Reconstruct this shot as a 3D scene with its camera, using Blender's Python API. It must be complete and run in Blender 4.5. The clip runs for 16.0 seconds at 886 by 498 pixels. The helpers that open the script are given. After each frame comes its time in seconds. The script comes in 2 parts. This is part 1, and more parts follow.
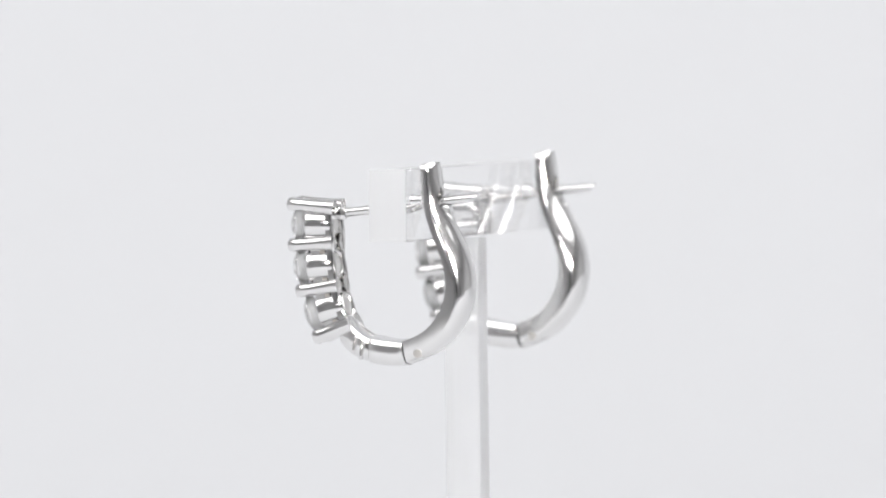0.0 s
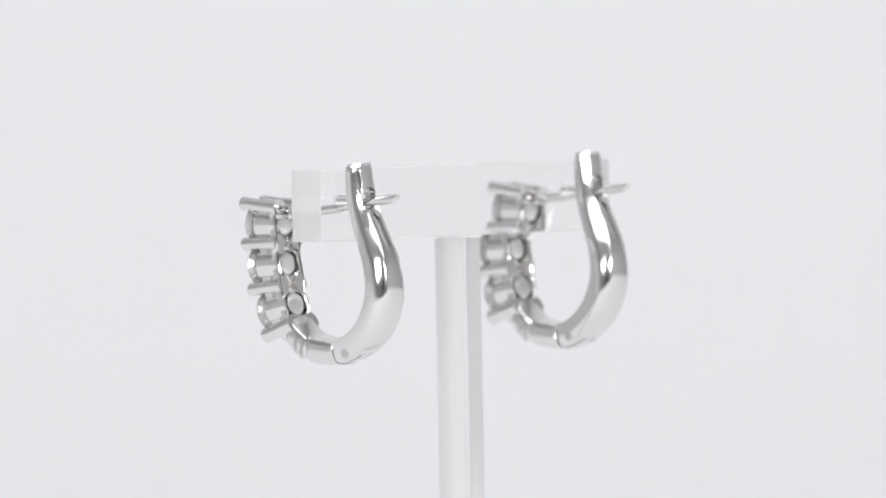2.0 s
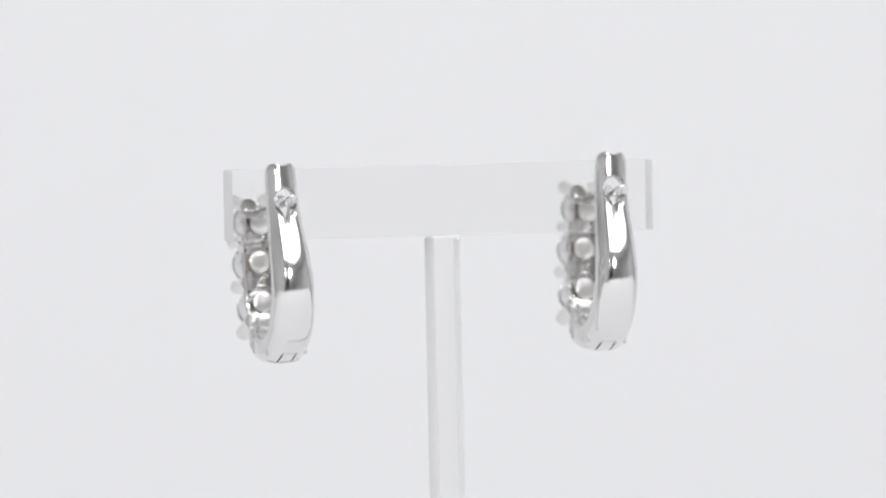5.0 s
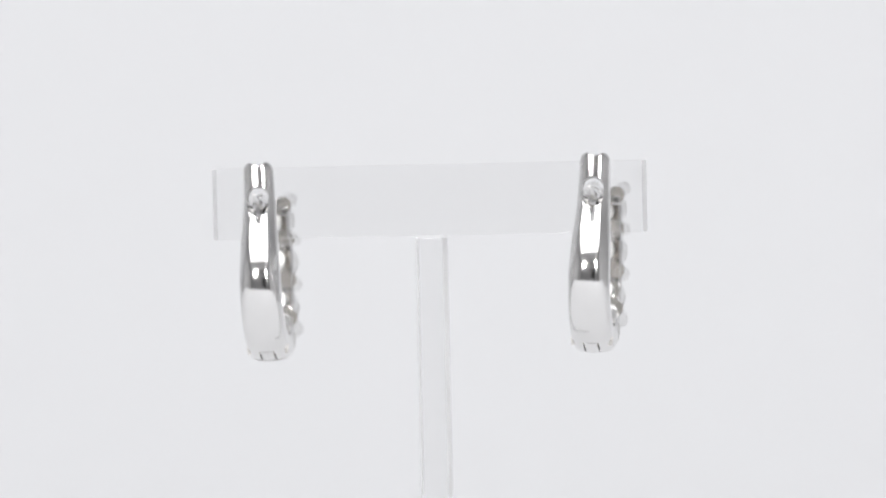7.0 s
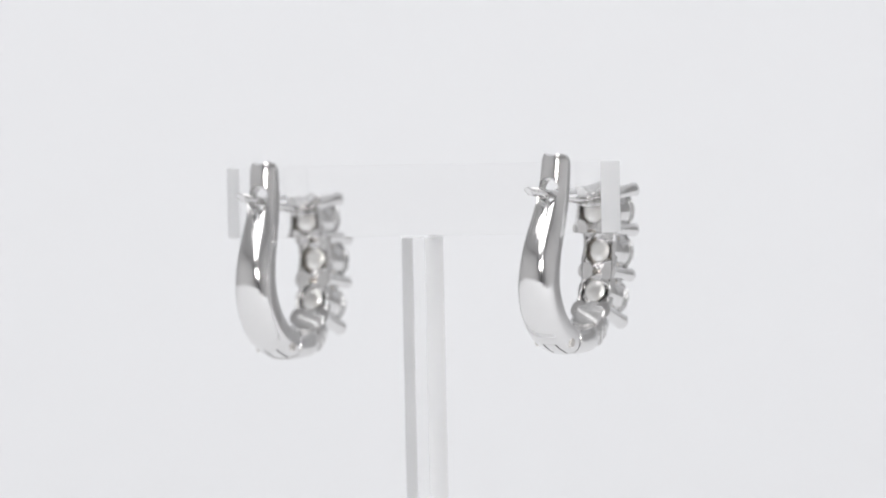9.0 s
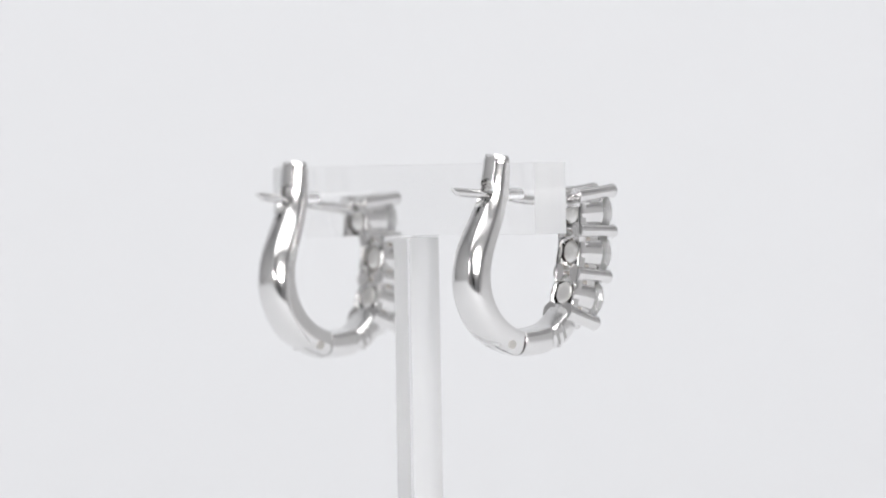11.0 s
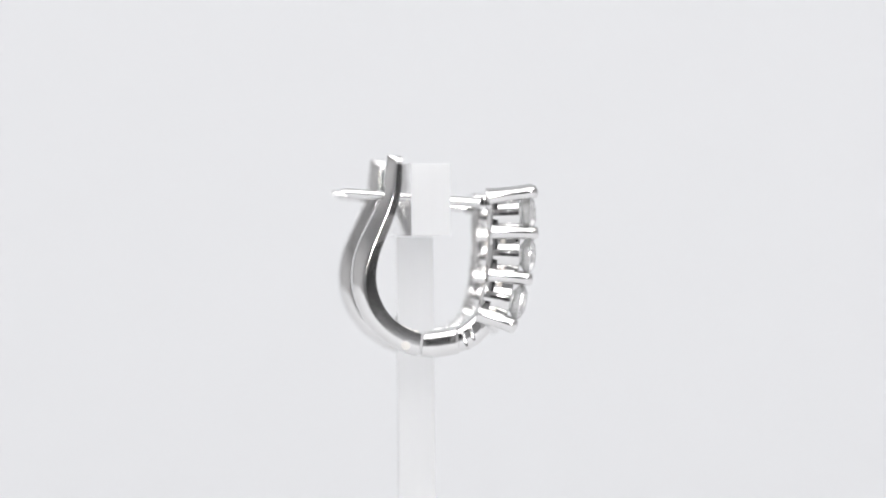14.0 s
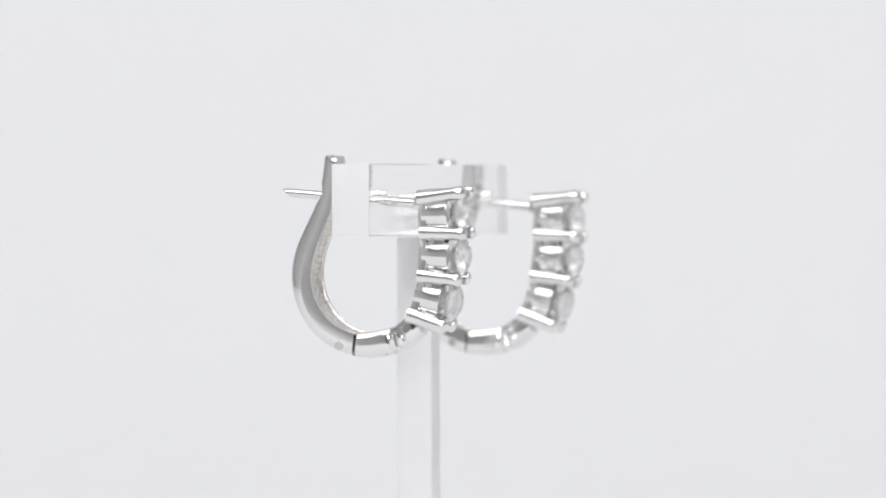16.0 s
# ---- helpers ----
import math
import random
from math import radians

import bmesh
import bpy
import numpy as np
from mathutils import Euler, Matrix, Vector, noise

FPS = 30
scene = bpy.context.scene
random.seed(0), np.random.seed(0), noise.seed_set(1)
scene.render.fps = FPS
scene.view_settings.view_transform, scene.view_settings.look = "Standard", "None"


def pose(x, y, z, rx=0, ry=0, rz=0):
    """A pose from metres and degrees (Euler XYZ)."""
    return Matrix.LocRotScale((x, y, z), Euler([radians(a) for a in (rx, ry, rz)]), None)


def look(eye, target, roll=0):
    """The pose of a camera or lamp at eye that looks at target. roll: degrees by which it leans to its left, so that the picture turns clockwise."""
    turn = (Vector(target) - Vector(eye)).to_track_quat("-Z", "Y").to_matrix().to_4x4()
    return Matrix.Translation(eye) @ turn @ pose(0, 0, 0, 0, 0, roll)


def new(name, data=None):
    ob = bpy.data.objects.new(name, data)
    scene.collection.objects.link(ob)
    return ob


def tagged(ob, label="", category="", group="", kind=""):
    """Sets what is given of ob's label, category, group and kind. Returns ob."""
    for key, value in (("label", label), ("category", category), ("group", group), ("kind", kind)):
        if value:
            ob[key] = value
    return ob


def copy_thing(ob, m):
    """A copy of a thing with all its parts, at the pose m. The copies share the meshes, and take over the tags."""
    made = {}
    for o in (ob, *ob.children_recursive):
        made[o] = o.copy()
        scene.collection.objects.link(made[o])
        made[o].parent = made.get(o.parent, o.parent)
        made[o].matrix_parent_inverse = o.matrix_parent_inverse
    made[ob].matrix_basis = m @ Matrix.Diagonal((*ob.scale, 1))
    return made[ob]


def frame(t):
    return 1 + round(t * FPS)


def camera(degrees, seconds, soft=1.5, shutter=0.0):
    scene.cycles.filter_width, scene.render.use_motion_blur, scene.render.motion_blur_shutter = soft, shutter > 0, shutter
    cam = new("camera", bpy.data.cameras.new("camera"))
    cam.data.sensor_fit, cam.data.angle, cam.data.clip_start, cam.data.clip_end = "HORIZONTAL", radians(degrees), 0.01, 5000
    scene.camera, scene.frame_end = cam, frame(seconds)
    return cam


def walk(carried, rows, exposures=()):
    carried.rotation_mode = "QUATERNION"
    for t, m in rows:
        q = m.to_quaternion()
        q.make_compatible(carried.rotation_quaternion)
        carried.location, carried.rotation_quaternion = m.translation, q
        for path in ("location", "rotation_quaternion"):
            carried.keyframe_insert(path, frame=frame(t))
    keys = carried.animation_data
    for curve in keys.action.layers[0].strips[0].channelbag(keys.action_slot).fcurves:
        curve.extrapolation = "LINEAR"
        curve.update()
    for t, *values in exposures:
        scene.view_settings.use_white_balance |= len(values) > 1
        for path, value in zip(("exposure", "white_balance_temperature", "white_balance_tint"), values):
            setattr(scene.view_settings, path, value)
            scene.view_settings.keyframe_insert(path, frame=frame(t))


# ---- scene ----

MM = 0.001
BAR_Z = 0.075          # height of the bar's underside over the table
LENS = 5.2302

# ---- camera: a long lens on a tripod, standing still ----
cam = camera(LENS, 16.0, soft=2.0)
EYE = Vector((0.0, -0.74107, BAR_Z + 0.0113045))
AIM = Vector((math.sin(radians(0.0085)), math.cos(radians(0.974)), -math.sin(radians(0.974))))
CAM_POSE = look(EYE, EYE + AIM, -0.5335)
walk(cam, [(0.0, CAM_POSE), (16.0, CAM_POSE)])
cam.data.dof.use_dof = True
cam.data.dof.focus_distance = 0.731
cam.data.dof.aperture_fstop = 33.0

# ---- light ----
world = bpy.data.worlds.new("studio_world")
world.use_nodes = True
world.node_tree.nodes["Background"].inputs[0].default_value = (0.9, 0.95, 1.0, 1)
world.node_tree.nodes["Background"].inputs[1].default_value = 0.02
scene.world = world
scene.view_settings.exposure = 0.0


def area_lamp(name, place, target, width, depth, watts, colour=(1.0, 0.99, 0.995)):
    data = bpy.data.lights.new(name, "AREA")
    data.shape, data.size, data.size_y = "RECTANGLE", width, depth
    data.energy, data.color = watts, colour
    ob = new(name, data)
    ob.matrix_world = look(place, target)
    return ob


area_lamp("ceiling_panel_lamp", (0, -1.22, 1.33), (0, -1.2201, 0), 2.4, 1.85, 45.6)
area_lamp("key_lamp", (0.24, -1.05, 0.34), (0, 0, 0.08), 0.15, 0.15, 4.3)
area_lamp("fill_lamp", (-0.36, -1.05, 0.32), (0, 0, 0.08), 0.05, 0.14, 1.5)
# unseen lamp, added only to lift the paper behind the stand to white
area_lamp("added_backdrop_fill", (0, 0.30, 0.95), (0, 0.93, 0.55), 3.2, 0.30, 3.1)

# ---- materials ----


def node_material(name):
    m = bpy.data.materials.new(name)
    m.use_nodes = True
    nt = m.node_tree
    return m, nt, nt.nodes["Principled BSDF"]


def add(nt, kind, **values):
    n = nt.nodes.new(kind)
    for key, value in values.items():
        n.inputs[key.replace("_", " ")].default_value = value
    return n


def grained(name, colour, dark, rough, scale, bump, metal=0.0, spread=0.05, fine=8.0, depth=0.00005):
    """A surface whose tone and gloss vary at two scales, with fine relief."""
    m, nt, b = node_material(name)
    tc = nt.nodes.new("ShaderNodeTexCoord")
    big = add(nt, "ShaderNodeTexNoise", Scale=scale, Detail=3.0)
    small = add(nt, "ShaderNodeTexNoise", Scale=scale * fine, Detail=5.0)
    for n in (big, small):
        nt.links.new(tc.outputs["Object"], n.inputs["Vector"])
    mix = nt.nodes.new("ShaderNodeMix")
    mix.data_type = "RGBA"
    mix.inputs[6].default_value, mix.inputs[7].default_value = (*dark, 1), (*colour, 1)
    nt.links.new(big.outputs[0], mix.inputs[0])
    nt.links.new(mix.outputs[2], b.inputs["Base Color"])
    ramp = nt.nodes.new("ShaderNodeMapRange")
    ramp.inputs[3].default_value, ramp.inputs[4].default_value = max(0.0, rough - spread), rough + spread
    nt.links.new(small.outputs[0], ramp.inputs[0])
    nt.links.new(ramp.outputs[0], b.inputs["Roughness"])
    bp = nt.nodes.new("ShaderNodeBump")
    bp.inputs["Strength"].default_value, bp.inputs["Distance"].default_value = bump, depth
    nt.links.new(small.outputs[0], bp.inputs["Height"])
    nt.links.new(bp.outputs[0], b.inputs["Normal"])
    b.inputs["Metallic"].default_value = metal
    return m


PAPER = grained("white_backdrop_paper", (0.719, 0.727, 0.740), (0.706, 0.714, 0.729), 0.85, 3.0, 0.05)
CEILING = grained("white_ceiling_paint", (0.85, 0.85, 0.85), (0.82, 0.82, 0.82), 0.9, 4.0, 0.05)
SIDE = grained("white_wall_paint", (0.86, 0.86, 0.865), (0.84, 0.84, 0.845), 0.85, 4.0, 0.05)
FRONT = grained("pale_grey_wall_paint", (0.51, 0.51, 0.515), (0.48, 0.48, 0.485), 0.85, 4.0, 0.05)
SILVER = grained("polished_silver", (0.74, 0.735, 0.73), (0.70, 0.695, 0.69), 0.12, 900.0, 0.06, 1.0, 0.05)
CAST = grained("cast_silver_inside", (0.76, 0.735, 0.70), (0.60, 0.57, 0.53), 0.26, 1300.0, 0.6, 1.0, 0.10, 2.5, 0.00015)
# darker, browner copy of the cast silver; the recess's shade is in its colour
CAST_SHADED = grained("shaded_cast_silver", (0.66, 0.62, 0.57), (0.44, 0.41, 0.37), 0.30, 1300.0, 0.5, 1.0, 0.10, 2.5, 0.00012)
RIVET_END = grained("worn_silver_rivet", (0.70, 0.68, 0.65), (0.60, 0.58, 0.55), 0.36, 1500.0, 0.2, 1.0, 0.08, 3.0)
# paler, rougher silver for the cup floors, their white reflection put into the colour
BRIGHT_FLOOR = grained("bright_floor_silver", (0.86, 0.85, 0.83), (0.80, 0.79, 0.77), 0.30, 1500.0, 0.2, 1.0, 0.08, 3.0)
BLACK = grained("black_camera_plastic", (0.012, 0.012, 0.013), (0.008, 0.008, 0.009), 0.45, 60.0, 0.1)


def clear(name, ior, rough, tint=(1, 1, 1), through_share=1.0):
    m, nt, b = node_material(name)
    tc = nt.nodes.new("ShaderNodeTexCoord")
    n = add(nt, "ShaderNodeTexNoise", Scale=700.0, Detail=4.0)
    nt.links.new(tc.outputs["Object"], n.inputs["Vector"])
    ramp = nt.nodes.new("ShaderNodeMapRange")
    ramp.inputs[3].default_value, ramp.inputs[4].default_value = rough * 0.6, rough * 1.4
    nt.links.new(n.outputs[0], ramp.inputs[0])
    nt.links.new(ramp.outputs[0], b.inputs["Roughness"])
    b.inputs["Base Color"].default_value = (*tint, 1)
    b.inputs["Transmission Weight"].default_value = through_share
    b.inputs["IOR"].default_value = ior
    return m


ACRYLIC = clear("clear_acrylic", 1.49, 0.008)


def sawn(name, ior, rough, white, share):
    """A matt cut through clear plastic: scatters light to both sides, with fine saw marks; share: how much of it is matt."""
    m = clear(name, ior, rough)
    nt = m.node_tree
    b, out = nt.nodes["Principled BSDF"], nt.nodes["Material Output"]
    tc = nt.nodes.new("ShaderNodeTexCoord")
    stretch = nt.nodes.new("ShaderNodeMapping")
    stretch.inputs["Scale"].default_value = (1, 1, 0.06)
    nt.links.new(tc.outputs["Object"], stretch.inputs[0])
    marks = add(nt, "ShaderNodeTexNoise", Scale=2600.0, Detail=3.0)
    nt.links.new(stretch.outputs[0], marks.inputs["Vector"])
    tone = nt.nodes.new("ShaderNodeMix")
    tone.data_type = "RGBA"
    tone.inputs[6].default_value, tone.inputs[7].default_value = (*(c * 0.95 for c in white), 1), (*white, 1)
    nt.links.new(marks.outputs[0], tone.inputs[0])
    bump = nt.nodes.new("ShaderNodeBump")
    bump.inputs["Strength"].default_value, bump.inputs["Distance"].default_value = 0.15, 0.00002
    nt.links.new(marks.outputs[0], bump.inputs["Height"])
    nt.links.new(bump.outputs[0], b.inputs["Normal"])
    one, two = nt.nodes.new("ShaderNodeBsdfDiffuse"), nt.nodes.new("ShaderNodeBsdfTranslucent")
    for n in (one, two):
        nt.links.new(tone.outputs[2], n.inputs["Color"])
    both, whole = add(nt, "ShaderNodeMixShader", Fac=0.60), add(nt, "ShaderNodeMixShader", Fac=share)
    nt.links.new(one.outputs[0], both.inputs[1])
    nt.links.new(two.outputs[0], both.inputs[2])
    nt.links.new(b.outputs[0], whole.inputs[1])
    nt.links.new(both.outputs[0], whole.inputs[2])
    nt.links.new(whole.outputs[0], out.inputs["Surface"])
    return m


FROSTED = sawn("sawn_acrylic_end", 1.49, 0.35, (0.95, 0.955, 0.96), 0.86)
CUT = sawn("cut_acrylic_edge", 1.49, 0.06, (0.99, 0.995, 0.995), 0.5)
GEM = clear("clear_gemstone", 2.2, 0.01, (0.99, 0.99, 0.985), 0.80)

# ---- mesh helpers ----


def finish(bm, name, materials, parent=None, label="", sharp=30.0):
    """Links a bmesh as one mesh object, smooth but for its sharp edges."""
    bmesh.ops.recalc_face_normals(bm, faces=bm.faces)
    me = bpy.data.meshes.new(name)
    for f in bm.faces:
        f.smooth = True
    bm.to_mesh(me)
    bm.free()
    me.set_sharp_from_angle(angle=radians(sharp))
    for m in materials if isinstance(materials, (list, tuple)) else [materials]:
        me.materials.append(m)
    ob = new(name, me)
    ob.parent = parent
    return tagged(ob, label)


def part(name, bm, materials, parent, label="", sharp=30.0):
    return finish(bm, name, materials, parent, label, sharp)


def add_box(bm, lo, hi, bevel=0.0):
    made = bmesh.ops.create_cube(bm, size=1.0)["verts"]
    for v in made:
        v.co = Vector([lo[k] + (v.co[k] + 0.5) * (hi[k] - lo[k]) for k in range(3)])
    if bevel:
        edges = list({e for v in made for e in v.link_edges})
        bmesh.ops.bevel(bm, geom=edges, offset=bevel, segments=2, profile=0.6, affect="EDGES")


def add_lathe(bm, base, axis, stations, steps=20):
    """Rings of (distance along axis, radius) round an axis, closed at both ends."""
    axis = Vector(axis).normalized()
    side = axis.orthogonal().normalized()
    other = axis.cross(side)
    base = Vector(base)
    rings = []
    for d, r in stations:
        if r <= 1e-9:
            rings.append([bm.verts.new(base + axis * d)])
            continue
        rings.append([bm.verts.new(base + axis * d + (side * math.cos(a) + other * math.sin(a)) * r)
                      for a in (2 * math.pi * k / steps for k in range(steps))])
    for a, b in zip(rings, rings[1:]):
        for k in range(steps):
            q = [a[k % len(a)], a[(k + 1) % len(a)], b[(k + 1) % len(b)], b[k % len(b)]]
            q = list(dict.fromkeys(q))
            if len(q) > 2:
                bm.faces.new(q)
    for ring in (rings[0], rings[-1]):
        if len(ring) > 2:
            bm.faces.new(ring)


def add_tube(bm, path, radii, steps=18):
    """A round rod along a path given in millimetres, its rings square to the chord from end to end."""
    axis = (path[-1] - path[0]).normalized()
    side = axis.orthogonal().normalized()
    other = axis.cross(side)
    rings = [[bm.verts.new((p + (side * math.cos(a) + other * math.sin(a)) * r) * MM) for a in (2 * math.pi * k / steps for k in range(steps))]
             for p, r in zip(path, radii)]
    for a, b in zip(rings, rings[1:]):
        for k in range(steps):
            bm.faces.new((a[k], a[(k + 1) % steps], b[(k + 1) % steps], b[k]))
    bm.faces.new(rings[0])
    bm.faces.new(rings[-1])


def smooth_line(points, count):
    """count points evenly along a smooth curve through the points (y, z)."""
    p = [Vector(q) for q in points]
    p = [p[0] * 2 - p[1]] + p + [p[-1] * 2 - p[-2]]
    dense = []
    for i in range(1, len(p) - 2):
        a, b, c, d = p[i - 1:i + 3]
        for k in range(12):
            t = k / 12
            dense.append(0.5 * (2 * b + (c - a) * t + (2 * a - 5 * b + 4 * c - d) * t * t + (3 * b - a - 3 * c + d) * t ** 3))
    dense.append(p[-2])
    far = [0.0]
    for a, b in zip(dense, dense[1:]):
        far.append(far[-1] + (b - a).length)
    out, j = [], 0
    for k in range(count):
        want = far[-1] * k / (count - 1)
        while j < len(far) - 2 and far[j + 1] < want:
            j += 1
        f = (want - far[j]) / max(1e-12, far[j + 1] - far[j])
        out.append(dense[j].lerp(dense[j + 1], min(1.0, max(0.0, f))))
    for _ in range(count * count // 160):    # evens out the bends
        out = [out[0]] + [out[k] * 0.5 + (out[k - 1] + out[k + 1]) * 0.25 for k in range(1, count - 1)] + [out[-1]]
    return out


def add_loft(bm, inner, outer, widths, section, count=40, hollow=99, lower=None):
    """Sweeps a section between an inner and an outer line in the y-z plane.
    section: points (share of the half width, share of the depth from inner to outer)."""
    ins, outs = smooth_line(inner, count), smooth_line(outer, count)
    rings = []
    for k in range(count):
        w = np.interp(k / (count - 1), [f for f, _ in widths], [v for _, v in widths])
        ring = []
        f = min(1.0, max(0.0, (k / (count - 1) - 0.40) / 0.38))
        f = f * f * (3 - 2 * f)
        mixed = section if lower is None else [(p[0] + (q[0] - p[0]) * f, p[1] + (q[1] - p[1]) * f) for p, q in zip(section, lower)]
        for s, a in mixed:
            q = ins[k].lerp(outs[k], a)
            ring.append(bm.verts.new((s * w * MM, q[0] * MM, q[1] * MM)))
        rings.append(ring)
    n = len(section)
    for a, b in zip(rings, rings[1:]):
        for k in range(n):
            bm.faces.new((a[k], a[(k + 1) % n], b[(k + 1) % n], b[k])).material_index = int(hollow <= k < n - 1)
    bm.faces.new(rings[0])
    bm.faces.new(rings[-1])


def bevelled(ob, width, segments=2, angle=28.0):
    mod = ob.modifiers.new("worn_edges", "BEVEL")
    mod.width, mod.segments, mod.limit_method, mod.angle_limit = width, segments, "ANGLE", radians(angle)
    mod.harden_normals = False
    return ob


def carve(ob, bm, sharp=25.0):
    """Cuts the closed shape bm out of ob's mesh for good."""
    bmesh.ops.recalc_face_normals(bm, faces=bm.faces)
    me = bpy.data.meshes.new("cutter")
    bm.to_mesh(me)
    bm.free()
    cutter = new("cutter", me)
    mod = ob.modifiers.new("cut", "BOOLEAN")
    mod.object, mod.operation, mod.solver = cutter, "DIFFERENCE", "EXACT"
    bpy.context.view_layer.update()
    done = bpy.data.meshes.new_from_object(ob.evaluated_get(bpy.context.evaluated_depsgraph_get()))
    ob.modifiers.clear()
    ob.data = done
    bpy.data.objects.remove(cutter)
    for p in done.polygons:
        p.use_smooth = True
    done.set_sharp_from_angle(angle=radians(sharp))


# ---- the studio: a small white shooting table in a grey room ----


def plain_box(name, lo, hi, material):
    bm = bmesh.new()
    add_box(bm, lo, hi)
    return tagged(finish(bm, name, material), kind="structure")


def build_studio():
    # seamless paper: table top, curve, back wall, as one sheet with thickness
    line = [(-0.36, 0.0), (0.55, 0.0)]
    line += [(0.55 + 0.35 * math.sin(a), 0.35 - 0.35 * math.cos(a)) for a in (radians(d) for d in range(6, 91, 6))]
    line += [(0.9, 0.98)]
    bm = bmesh.new()
    rows = []
    for i, (y, z) in enumerate(line):
        a, b = line[max(0, i - 1)], line[min(len(line) - 1, i + 1)]
        d = Vector((b[0] - a[0], b[1] - a[1])).normalized()
        ny, nz = d[1] * 0.004, -d[0] * 0.004
        rows.append([bm.verts.new(c) for c in ((-0.85, y, z), (0.85, y, z), (0.85, y + ny, z + nz), (-0.85, y + ny, z + nz))])
    for a, b in zip(rows, rows[1:]):
        for k in range(4):
            bm.faces.new((a[k], a[(k + 1) % 4], b[(k + 1) % 4], b[k]))
    bm.faces.new(rows[0])
    bm.faces.new(rows[-1])
    tagged(finish(bm, "backdrop", PAPER), "seamless white paper sweep under and behind the stand", "backdrop", kind="structure")
    bm = bmesh.new()
    add_box(bm, (-0.84, -0.355, -0.034), (0.84, 0.56, -0.0042), 0.002)
    for x in (-0.82, 0.77):
        for y in (-0.33, 0.48):
            add_box(bm, (x, y, -0.75), (x + 0.05, y + 0.05, -0.034))
    tagged(finish(bm, "shooting_table", CEILING), "white table under the paper sweep", "table", kind="structure")
    plain_box("floor", (-2.25, -4.65, -0.80), (2.25, 1.25, -0.75), FRONT)
    # unseen sheet, added so that the acrylic's edges mirror white from the sides
    tagged(plain_box("backdrop", (-1.75, 0.93, -0.74), (1.75, 0.95, 1.25), PAPER), "wide white paper sheet added out of view behind the sweep", "backdrop")
    plain_box("wall_north", (-2.2, 1.2, -0.75), (2.2, 1.25, 1.35), SIDE)
    plain_box("wall_west", (-2.25, -4.6, -0.75), (-2.2, 1.2, 1.35), SIDE)
    plain_box("wall_east", (2.2, -4.6, -0.75), (2.25, 1.2, 1.35), SIDE)
    plain_box("wall_south", (-2.25, -4.65, -0.75), (2.25, -4.6, 1.35), FRONT)
    plain_box("ceiling", (-2.25, -4.65, 1.35), (2.25, 1.25, 1.40), CEILING)


build_studio()

# ---- display stand: a clear acrylic T ----
BAR_L, BAR_W, BAR_H = 33.0, 2.96, 5.40
POST_X, POST_Y = 2.10, 2.78


def hole_cutter(x, y0, y1, z, r):
    bm = bmesh.new()
    add_lathe(bm, (x * MM, y0 * MM, z * MM), (0, 1, 0), [(0, r * MM), ((y1 - y0) * MM, r * MM)], 28)
    return bm


def build_stand():
    stand = tagged(new("display_stand"), "clear acrylic T-shaped earring stand with frosted sawn ends", "display stand")
    bm = bmesh.new()
    add_box(bm, (-BAR_L / 2 * MM, -BAR_W / 2 * MM, 0), (BAR_L / 2 * MM, BAR_W / 2 * MM, BAR_H * MM), 0.025 * MM)
    for f in bm.faces:
        f.material_index = 1 if abs(f.normal.x) > 0.9 else 2 if abs(f.normal.z) > 0.9 else 0
    bar = part("crossbar", bm, [ACRYLIC, FROSTED, CUT], stand, sharp=2.0)
    for x, z in ((-12.72, 2.95), (12.92, 3.0)):
        carve(bar, hole_cutter(x, -4, 4, z, 0.50), 14.0)
    bm = bmesh.new()
    add_box(bm, ((0.1 - POST_X / 2) * MM, (-0.27 - POST_Y / 2) * MM, -BAR_Z + 0.0003), ((0.1 + POST_X / 2) * MM, (-0.27 + POST_Y / 2) * MM, -0.00018), 0.08 * MM)
    for f in bm.faces:
        f.material_index = 1 if abs(f.normal.x) > 0.9 else 0
    part("post", bm, [ACRYLIC, CUT], stand, sharp=2.0)
    # uneven seam of glue under the bar
    bm = bmesh.new()
    rim = []
    for k in range(48):
        a = 2 * math.pi * k / 48
        u, v = math.cos(a), math.sin(a)
        m = max(abs(u), abs(v))
        grow = 0.02 + 0.05 * noise.noise((u * 4, v * 4, 3.1))
        x, y = 0.1 + u / m * (POST_X / 2 + grow), -0.27 + v / m * (POST_Y / 2 + grow)
        drop = -0.10 - 0.07 * noise.noise((u * 6, v * 6, 8.2))
        rim.append((bm.verts.new((x * MM, y * MM, -0.006 * MM)), bm.verts.new((x * MM, y * MM, drop * MM))))
    for k in range(48):
        bm.faces.new((rim[k][0], rim[k - 1][0], rim[k - 1][1], rim[k][1]))
    bm.faces.new([r[0] for r in rim])
    bm.faces.new([r[1] for r in rim])
    part("glue_seam", bm, FROSTED, stand, "thin whitish seam of glue", sharp=20.0)
    return stand


# ---- earring: hinged hoop with three stones in shared claws ----
# all lines are (y, z) in millimetres, y towards the stones, z over the bar's underside
ARM_OUT = [(-4.84, 6.05), (-5.01, 4.95), (-5.1, 4.02), (-5.28, 3.05), (-5.67, 2.16), (-6.32, 0.93), (-7.05, -0.33), (-7.53, -1.68), (-7.71, -3.08), (-7.6, -4.36), (-7.14, -5.63), (-6.35, -7.0), (-5.34, -7.98), (-4.2, -8.71), (-2.72, -9.15)]
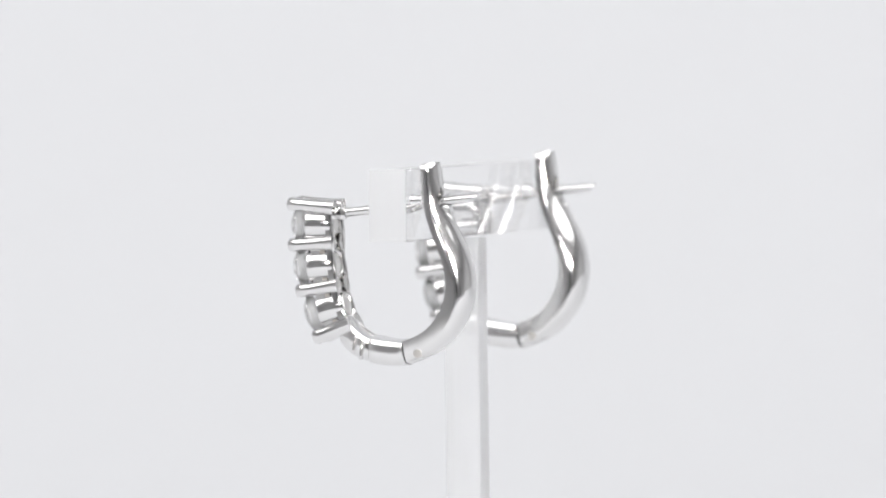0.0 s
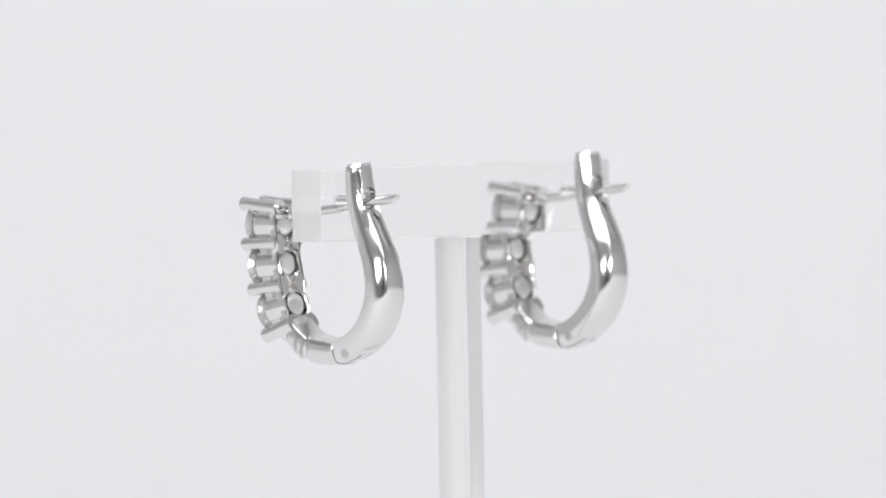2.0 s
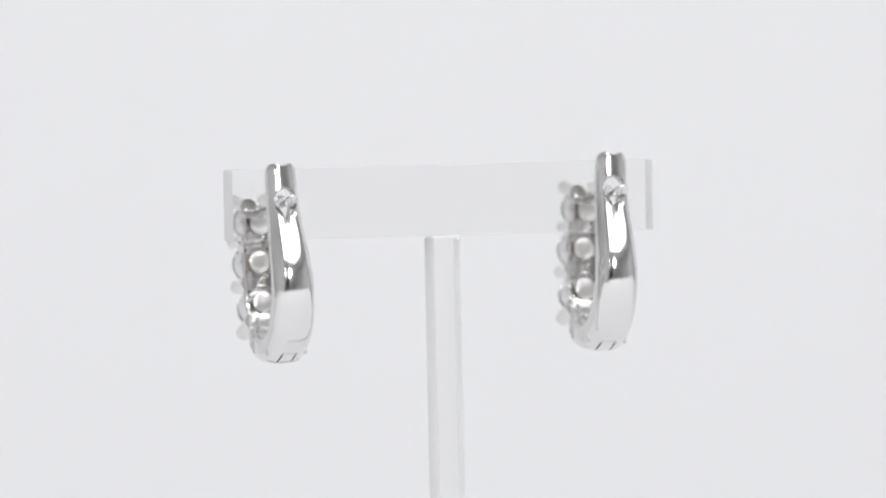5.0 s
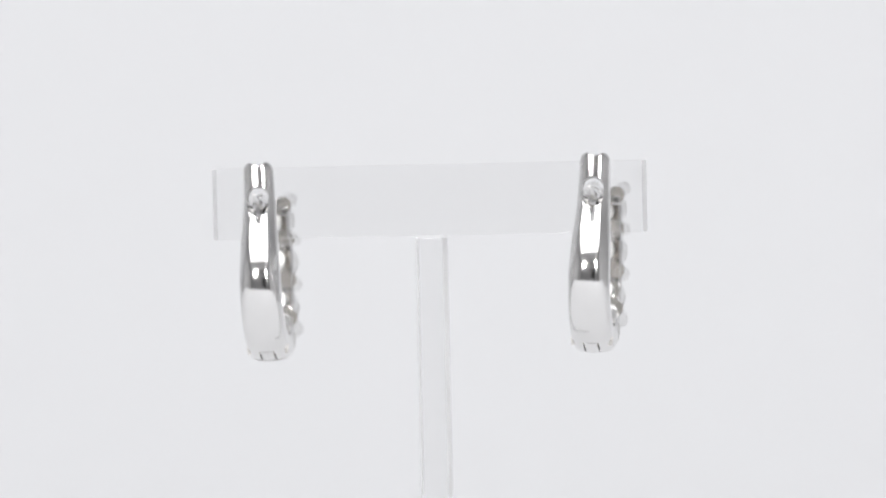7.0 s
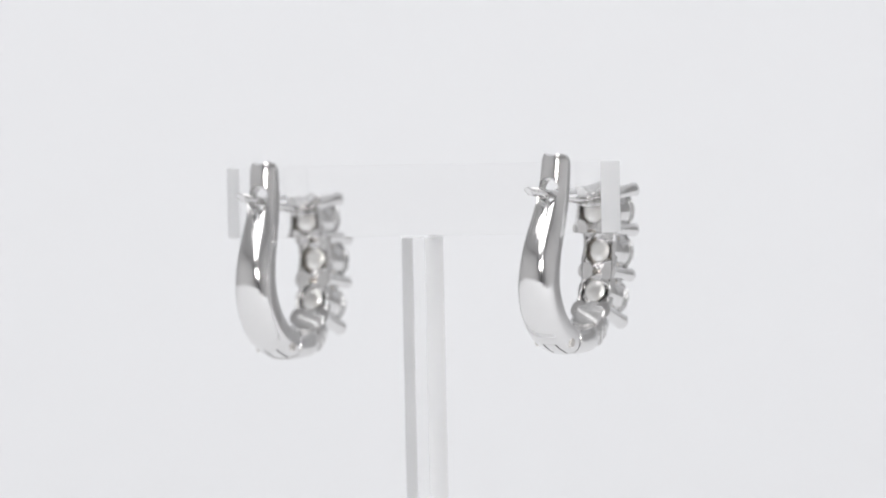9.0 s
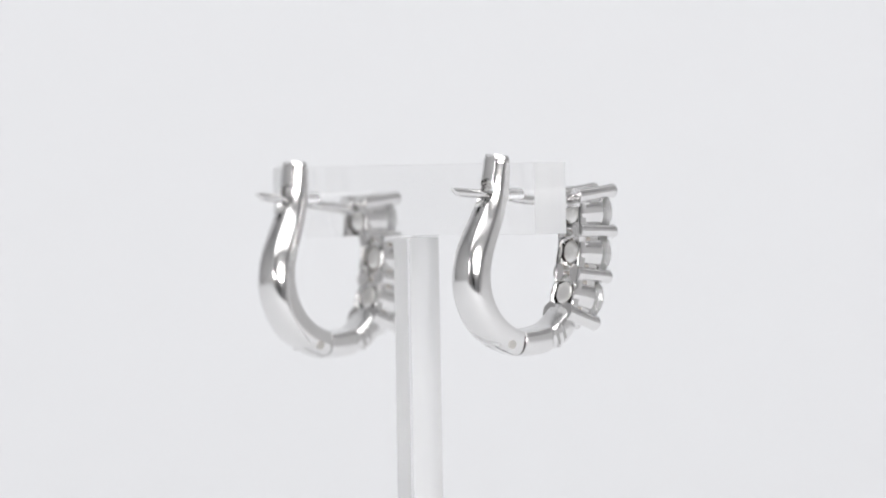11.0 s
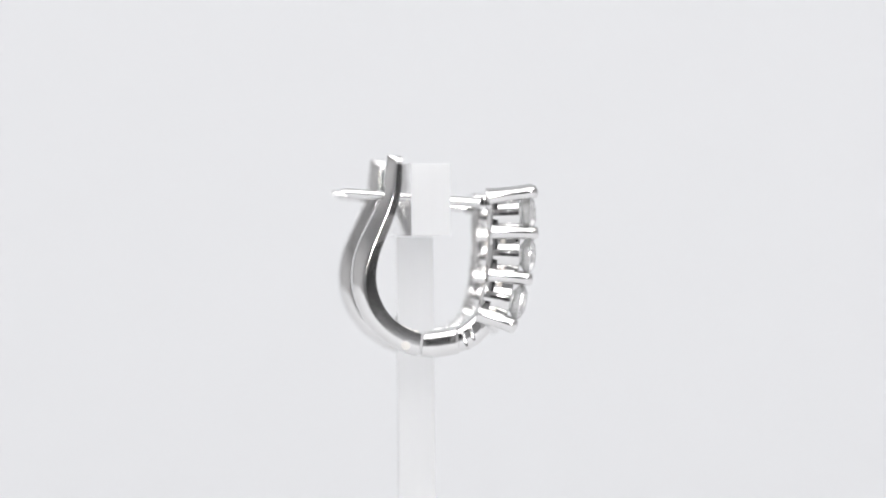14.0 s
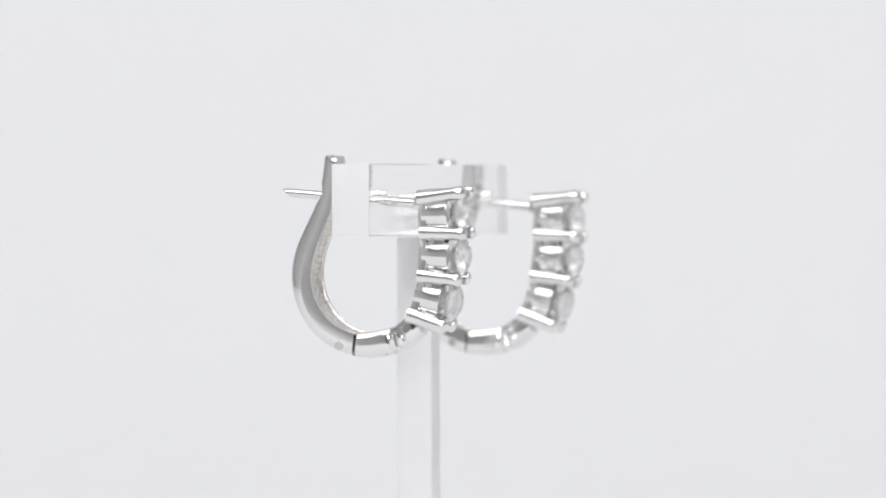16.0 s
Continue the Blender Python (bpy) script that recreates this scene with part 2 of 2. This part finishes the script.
ARM_IN = [(-3.77, 5.91), (-3.74, 4.94), (-3.79, 4.01), (-3.90, 3.03), (-4.18, 1.98), (-4.68, 0.71), (-5.27, -0.56), (-5.74, -1.83), (-5.91, -3.1), (-5.78, -4.13), (-5.37, -5.22), (-4.68, -6.2), (-3.80, -6.93), (-3.17, -7.2), (-2.45, -7.36)]
FOOT_OUT = [(-2.52, -9.2), (-1.32, -9.25), (-0.26, -9.13), (0.42, -8.98)]
FOOT_IN = [(-2.26, -7.36), (-1.09, -7.2), (-0.24, -7.06), (0.30, -6.92)]
SHOULDER_OUT = [(0.34, -8.90), (0.62, -8.82), (1.31, -8.62), (2.05, -8.15), (2.75, -7.45)]
SHOULDER_IN = [(0.22, -7.02), (0.46, -6.92), (1.03, -6.52), (1.59, -6.0), (2.05, -5.35)]
RAIL_IN = [(1.81, -5.97), (2.2, -4.87), (2.46, -3.81), (2.64, -2.54), (2.74, -1.06), (2.76, 0.64), (2.74, 2.67)]
PIN_A, PIN_B = (-8.41, 3.24), (2.63, 2.33)
CLAWS = [(2.69, 2.78, 6.42, 3.24), (2.88, 0.21, 6.48, 0.10), (2.64, -3.01, 6.02, -3.38), (1.76, -5.93, 4.80, -6.95)]
STONES = [(5.78, 1.60, 2), (5.75, -1.62, -3), (5.02, -5.14, -13)]
RIVET = (-3.65, -8.25)


def brilliant(bm, centre, axis, r):
    """A round brilliant: table, crown, girdle and pavilion in facets."""
    axis = Vector(axis).normalized()
    side = Vector((1, 0, 0))
    other = axis.cross(side).normalized()
    c = Vector(centre)

    def ring(d, rr, n, off=0.0):
        return [bm.verts.new(c + axis * d * r + (side * math.cos(a) + other * math.sin(a)) * rr * r)
                for a in (2 * math.pi * (k + off) / n for k in range(n))]
    table = ring(0.34, 0.56, 8)
    star = ring(0.20, 0.80, 8, 0.5)
    g1 = ring(0.03, 1.0, 16)
    g2 = ring(-0.03, 1.0, 16)
    pav = ring(-0.62, 0.30, 8)
    tip = bm.verts.new(c - axis * r * 0.86)
    bm.faces.new(table)
    for k in range(8):
        t0, t1, s0, s1 = table[k], table[(k + 1) % 8], star[k], star[(k + 1) % 8]
        bm.faces.new((t0, s0, t1))
        bm.faces.new((star[k - 1], g1[2 * k], s0, t0))
        bm.faces.new((s0, g1[2 * k], g1[2 * k + 1]))
        bm.faces.new((s0, g1[2 * k + 1], g1[(2 * k + 2) % 16]))
        bm.faces.new((g2[2 * k], g2[2 * k + 1], pav[k]))
        bm.faces.new((g2[2 * k + 1], g2[(2 * k + 2) % 16], pav[(k + 1) % 8]))
        bm.faces.new((pav[k], g2[2 * k + 1], pav[(k + 1) % 8]))
        bm.faces.new((pav[k], pav[(k + 1) % 8], tip))
    for k in range(16):
        bm.faces.new((g1[k], g1[(k + 1) % 16], g2[(k + 1) % 16], g2[k]))


def build_earring():
    ring = tagged(new("hoop_earring"), "polished silver hinged hoop earring with three clear stones", "earring", "pair of earrings on the stand")
    # hinged arm: hollow inside, bevelled outside
    edge = [(1, 0), (1, 0.30), (0.985, 0.38), (0.90, 0.53), (0.76, 0.74), (0.635, 0.905), (0.56, 0.962), (0.30, 0.990)]
    section = [(-x, a) for x, a in edge] + [(0, 1.0)] + edge[::-1]
    section += [(0.80, 0), (0.74, 0.07), (-0.74, 0.07), (-0.80, 0)]
    half = [(1, 0), (1, 0.54), (0.985, 0.65), (0.945, 0.76), (0.87, 0.85), (0.75, 0.918), (0.58, 0.958), (0.30, 0.990)]
    boxy = [(-x, a) for x, a in half] + [(0, 1.0)] + half[::-1] + section[17:]
    bm = bmesh.new()
    add_loft(bm, ARM_IN, ARM_OUT, [(0, 0.86), (0.012, 1.04), (0.03, 1.13), (0.15, 1.18), (0.28, 1.28), (0.42, 1.45), (0.56, 1.55), (0.75, 1.56), (1, 1.55)], section, 128, 17, boxy)
    arm = part("hinged_arm", bm, [SILVER, CAST], ring)
    key = bmesh.new()
    zc = 3.30
    outline = [(0.80 * math.cos(radians(a)), 0.80 * math.sin(radians(a)) + zc) for a in range(-60, 241, 15)]
    outline += [(-0.17, zc - 1.5), (0.0, zc - 2.05), (0.17, zc - 1.5)]
    v0 = [key.verts.new((x * MM, -9 * MM, z * MM)) for x, z in outline]
    v1 = [key.verts.new((x * MM, -2.5 * MM, z * MM)) for x, z in outline]
    key.faces.new(v0)
    key.faces.new(v1)
    for k in range(len(v0)):
        key.faces.new((v0[k], v0[k - 1], v1[k - 1], v1[k]))
    carve(arm, key)
    dent = bmesh.new()
    add_lathe(dent, (0, -9 * MM, 6.69 * MM), (0, 1, 0), [(0, 0.88 * MM), (6 * MM, 0.88 * MM)], 40)
    carve(arm, dent)
    bowl = bmesh.new()
    add_lathe(bowl, (0, -5.75 * MM, zc * MM), (0, 1, 0), [(0, 1.35 * MM), (0.5 * MM, 1.0 * MM), (0.9 * MM, 0.77 * MM), (1.0 * MM, 0.4 * MM)], 28)
    carve(arm, bowl)
    for x0, x1, y0, y1 in ((-0.61, -0.48, -4.5, -2.2), (0.48, 0.61, -4.5, -2.2), (-0.44, 0.44, -4.52, -4.45)):
        slit = bmesh.new()
        add_box(slit, (x0 * MM, y0 * MM, -9.6 * MM), (x1 * MM, y1 * MM, -8.2 * MM))
        carve(arm, slit, 48.0)
    bevelled(arm, 0.06 * MM, 2, 52.0).modifiers[0].use_clamp_overlap = True
    # rivet of the hinge
    bm = bmesh.new()
    add_lathe(bm, (-1.562 * MM, RIVET[0] * MM, RIVET[1] * MM), (1, 0, 0), [(0, 0.32 * MM), (0.008 * MM, 0.34 * MM), (3.120 * MM, 0.34 * MM), (3.128 * MM, 0.32 * MM)], 28)
    part("hinge_rivet", bm, RIVET_END, arm, sharp=12.0)
    # foot of the front half
    bm = bmesh.new()
    rim = [(0.60, 0), (0.88, 0.05), (1, 0.22)]
    sec = [(-x, a) for x, a in rim] + boxy[1:16] + rim[::-1]
    add_loft(bm, FOOT_IN, FOOT_OUT, [(0, 1.53), (0.8, 1.56), (0.93, 1.54), (1, 1.42)], sec, 24)
    bevelled(part("front_foot", bm, SILVER, ring), 0.05 * MM)
    bm = bmesh.new()
    add_loft(bm, SHOULDER_IN, SHOULDER_OUT, [(0, 1.40), (0.25, 1.46), (0.8, 1.40), (1, 1.25)], sec, 24)
    bevelled(part("shoulder", bm, SILVER, ring), 0.05 * MM)
    # two slanting ridges where the foot runs into the shoulder
    for y0, z0, y1, z1 in ((0.60, -7.05, 1.15, -8.85), (1.10, -6.62, 1.78, -8.50)):
        bm = bmesh.new()
        a, b = Vector((0, y0, z0)), Vector((0, y1, z1))
        along = (b - a).normalized()
        over = Vector((0, -along[2], along[1]))
        loops = []
        for d, grow in ((-0.14, -0.06), (-0.05, 0.02), (0.05, 0.02), (0.14, -0.06)):
            corners = [(-1.30, 0.1), (-1.44, 0.35), (-1.44, 1.35), (-1.22, 1.64), (1.22, 1.64), (1.44, 1.35), (1.44, 0.35), (1.30, 0.1)]
            loops.append([bm.verts.new(((x + math.copysign(grow, x)) * MM, *((a + along * (h + (grow if h > 1 else -grow)) + over * d).yz * MM))) for x, h in corners])
        for p, q in zip(loops, loops[1:]):
            for k in range(8):
                bm.faces.new((p[k], p[(k + 1) % 8], q[(k + 1) % 8], q[k]))
        bm.faces.new(loops[0])
        bm.faces.new(loops[-1])
        part("ridge", bm, SILVER, ring)
    # side rails of the gallery, wavy on the inside
    for s in (-1, 1):
        bm = bmesh.new()
        n = 44
        line = smooth_line(RAIL_IN, n)
        rows = []
        for k, q in enumerate(line):
            a, b = line[max(0, k - 1)], line[min(n - 1, k + 1)]
            d = (b - a).normalized()
            out = Vector((-d[1], d[0])) if d[1] < 0 else Vector((d[1], -d[0]))
            u = k / (n - 1)
            wave = 0.06 * math.sin(u * math.pi * 6.0 + 0.5) + 0.03 * noise.noise((u * 14, s * 3.0, 1.7))
            close = 0.62 * max(0.0, 1.0 - u / 0.13) ** 2
            lift = 0.035 * math.sin(u * math.pi * 6.0 + 2.2)
            x0, x1 = s * (1.41 + wave), s * (1.13 + 0.6 * wave - close)
            mid = (x0 + x1) / 2
            rows.append([bm.verts.new((x * MM, (q[0] + out[0] * h) * MM, (q[1] + out[1] * h) * MM))
                         for x, h in ((s * 1.40, 0.26), (s * 1.40, 0.62), (x1, 0.62), (x1, 0.22), (x1 + s * 0.05, 0.08 + lift), (mid, lift), (x0 - s * 0.05, 0.08 + lift))])
        for a, b in zip(rows, rows[1:]):
            for k in range(7):
                bm.faces.new((a[k], a[(k + 1) % 7], b[(k + 1) % 7], b[k]))
        bm.faces.new(rows[0])
        bm.faces.new(rows[-1])
        part("gallery_rail", bm, SILVER, ring, sharp=62.0)
    # recessed plate between the rails, in the shade-darkened cast silver
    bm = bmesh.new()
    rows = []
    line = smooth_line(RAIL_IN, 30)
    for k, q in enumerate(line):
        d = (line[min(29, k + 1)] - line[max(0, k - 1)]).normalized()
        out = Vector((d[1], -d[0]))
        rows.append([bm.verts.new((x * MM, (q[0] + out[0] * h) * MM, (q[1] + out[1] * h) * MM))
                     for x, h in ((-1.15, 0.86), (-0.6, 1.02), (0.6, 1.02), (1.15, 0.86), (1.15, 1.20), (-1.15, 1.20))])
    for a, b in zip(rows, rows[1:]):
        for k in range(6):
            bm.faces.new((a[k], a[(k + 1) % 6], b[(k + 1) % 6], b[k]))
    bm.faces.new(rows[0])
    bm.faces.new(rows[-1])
    part("gallery_plate", bm, CAST_SHADED, ring, "rough cast silver plate behind the stones")
    # solid web that joins the cups
    bm = bmesh.new()
    rows = []
    for k, q in enumerate(line):
        d = (line[min(29, k + 1)] - line[max(0, k - 1)]).normalized()
        out = Vector((d[1], -d[0]))
        rows.append([bm.verts.new((x * MM, (q[0] + out[0] * h) * MM, (q[1] + out[1] * h) * MM))
                     for x, h in ((-1.20, 1.204), (1.20, 1.204), (1.16, 1.95), (0.9, 2.05), (-0.9, 2.05), (-1.16, 1.95))])
    for a, b in zip(rows, rows[1:]):
        for k in range(6):
            bm.faces.new((a[k], a[(k + 1) % 6], b[(k + 1) % 6], b[k]))
    bm.faces.new(rows[0])
    bm.faces.new(rows[-1])
    part("gallery_web", bm, SILVER, ring)
    # cups, stones and claws
    for (y, z, tilt) in STONES:
        axis = Vector((0, math.cos(radians(tilt)), math.sin(radians(tilt))))
        c = Vector((0, y, z)) * MM
        bm = bmesh.new()
        shape = [(-2.86, 0), (-2.85, 0.40), (-2.81, 0.65), (-2.74, 0.80), (-2.64, 0.86), (-2.48, 0.87), (-2.06, 0.90), (-2.05, 1.22), (-2.70, 1.24), (-2.80, 1.28), (-2.83, 1.34), (-2.80, 1.41), (-2.70, 1.45), (-1.6, 1.46), (-1.0, 1.49),
                 (-0.84, 1.51), (-0.77, 1.47), (-0.79, 1.38), (-1.05, 1.02), (-1.35, 0.55), (-1.45, 0)]
        add_lathe(bm, c, axis, [(d * MM, r * MM) for d, r in shape], 32)
        for v in bm.verts:    # the tube dips to a saddle between neighbouring cups
            d = (v.co - c).dot(axis)
            if d < -2.1 * MM and (v.co - c - axis * d).length > 1.1 * MM:
                dip = 1 - min(1.0, max(0.0, (abs(v.co.x) / MM - 0.72) / 0.42))
                v.co += axis * dip * (-2.16 * MM - d) * 0.85
        for f in bm.faces:
            f.material_index = int((f.calc_center_median() - c).dot(axis) < -2.6 * MM and (f.calc_center_median() - c).cross(axis).length < 0.9 * MM)
        cup = part("stone_cup", bm, [SILVER, BRIGHT_FLOOR], ring)
        bm = bmesh.new()
        brilliant(bm, c, axis, 1.47 * MM)
        part("stone", bm, GEM, cup, "clear round brilliant-cut stone", sharp=1.0)
    for (y0, z0, y1, z1) in CLAWS:
        for s in (-1, 1):
            r = 0.54 if z1 > -6 else 0.60
            base, tip = Vector((s * 1.00, y0, z0)), Vector((s * 1.24, y1, z1))
            path = [base.lerp(tip, f) for f in (0, 0.2, 0.45, 0.68, 0.82)]
            path += [base.lerp(tip, f) - Vector((s * g, 0, 0)) for f, g in ((0.90, 0.05), (0.955, 0.13), (0.985, 0.20), (1.0, 0.24))]
            bm = bmesh.new()
            add_tube(bm, path, [r * g for g in (1.20, 1.06, 0.96, 0.93, 0.97, 1.0, 0.86, 0.60, 0.26)], 18)
            part("claw", bm, SILVER, ring, sharp=60.0)
    # top bridge of the gallery and the ear pin
    y, z = PIN_B
    bm = bmesh.new()
    add_box(bm, (-1.3 * MM, (y - 0.05) * MM, (z - 0.38) * MM), (1.3 * MM, (y + 0.55) * MM, (z + 0.36) * MM), 0.1 * MM)
    part("bridge", bm, SILVER, ring)
    bm = bmesh.new()
    add_box(bm, (-0.5 * MM, (y - 0.55) * MM, (z - 0.45) * MM), (0.5 * MM, (y + 0.1) * MM, (z + 0.48) * MM), 0.12 * MM)
    mount = part("pin_mount", bm, SILVER, ring)
    bm = bmesh.new()
    a, b = Vector((0, y, z)) * MM, Vector((0, *PIN_A)) * MM
    d = (b - a).length
    r = 0.36 * MM
    add_lathe(bm, a, b - a, [(0, r), (d * 0.3, r), (d - 0.7 * MM, r), (d - 0.25 * MM, r * 0.92), (d - 0.08 * MM, r * 0.7), (d, 0)], 20)
    for v in bm.verts:    # slanting cut under the tip
        f = ((v.co - a).dot((b - a).normalized()) - (d - 0.75 * MM)) / (0.75 * MM)
        if f > 0:
            axis_z = a.z + (b.z - a.z) * (d - 0.75 * MM + f * 0.75 * MM) / d
            v.co.z = axis_z + max(v.co.z - axis_z, -r + f * 1.7 * r) if v.co.z < axis_z + r * 0.7 else v.co.z
    part("ear_pin", bm, SILVER, mount)
    return ring


stand = build_stand()
earring_b = build_earring()
earring_a = copy_thing(earring_b, Matrix.Identity(4))
# this one's arm stands a little open at the hinge
HINGE = Vector((0, *RIVET)) * MM
for child in earring_a.children:
    if child.name.startswith("hinged_arm"):
        child.matrix_basis = Matrix.Translation(HINGE) @ pose(0, 0.1 * MM, 0, 2.4) @ Matrix.Translation(-HINGE)

# black lens barrel of the shooting camera, mirrored in the silver


def build_lens():
    thing = tagged(new("camera_on_tripod"), "black filming camera on a tripod column before the table", "camera")
    bm = bmesh.new()
    add_lathe(bm, EYE - AIM * 0.012, -AIM, [(0, 0.036), (0.0, 0.048), (0.06, 0.048), (0.07, 0.040), (0.16, 0.040), (0.16, 0.001)], 48)
    part("lens_barrel", bm, BLACK, thing)
    bm = bmesh.new()
    add_box(bm, (-0.12, EYE.y - 0.24, EYE.z - 0.12), (0.12, EYE.y - 0.172, EYE.z + 0.09), 0.008)
    part("camera_body", bm, BLACK, thing)
    bm = bmesh.new()
    add_lathe(bm, (0, EYE.y - 0.2, -0.75), (0, 0, 1), [(0, 0.05), (0.02, 0.05), (0.03, 0.016), (0.74, 0.016), (0.75 + EYE.z - 0.121, 0.025)], 24)
    part("tripod_column", bm, BLACK, thing)


build_lens()


# ---- the turning table carries stand and earrings round together ----
TURN, BROADSIDE = 11.20, 6.2954
STAND_AT = pose(-0.6 * MM, -1.80 * MM, -0.23 * MM, 0, -0.78, 0)
EARRING_B_AT = pose(12.20 * MM, 0, 0, 0, 1.7, 0.1)
EARRING_A_AT = pose(-13.43 * MM, 0.6 * MM, -0.62 * MM, -1.2, -2.3, 1.5)


def motions():
    for thing, at in ((stand, STAND_AT), (earring_a, EARRING_A_AT), (earring_b, EARRING_B_AT)):
        rows = []
        for k in range(33):
            t = k * 0.5
            rows.append((t, pose(0, 0, BAR_Z, 0, 0, -TURN * (t - BROADSIDE)) @ at))
        walk(thing, rows)


motions()
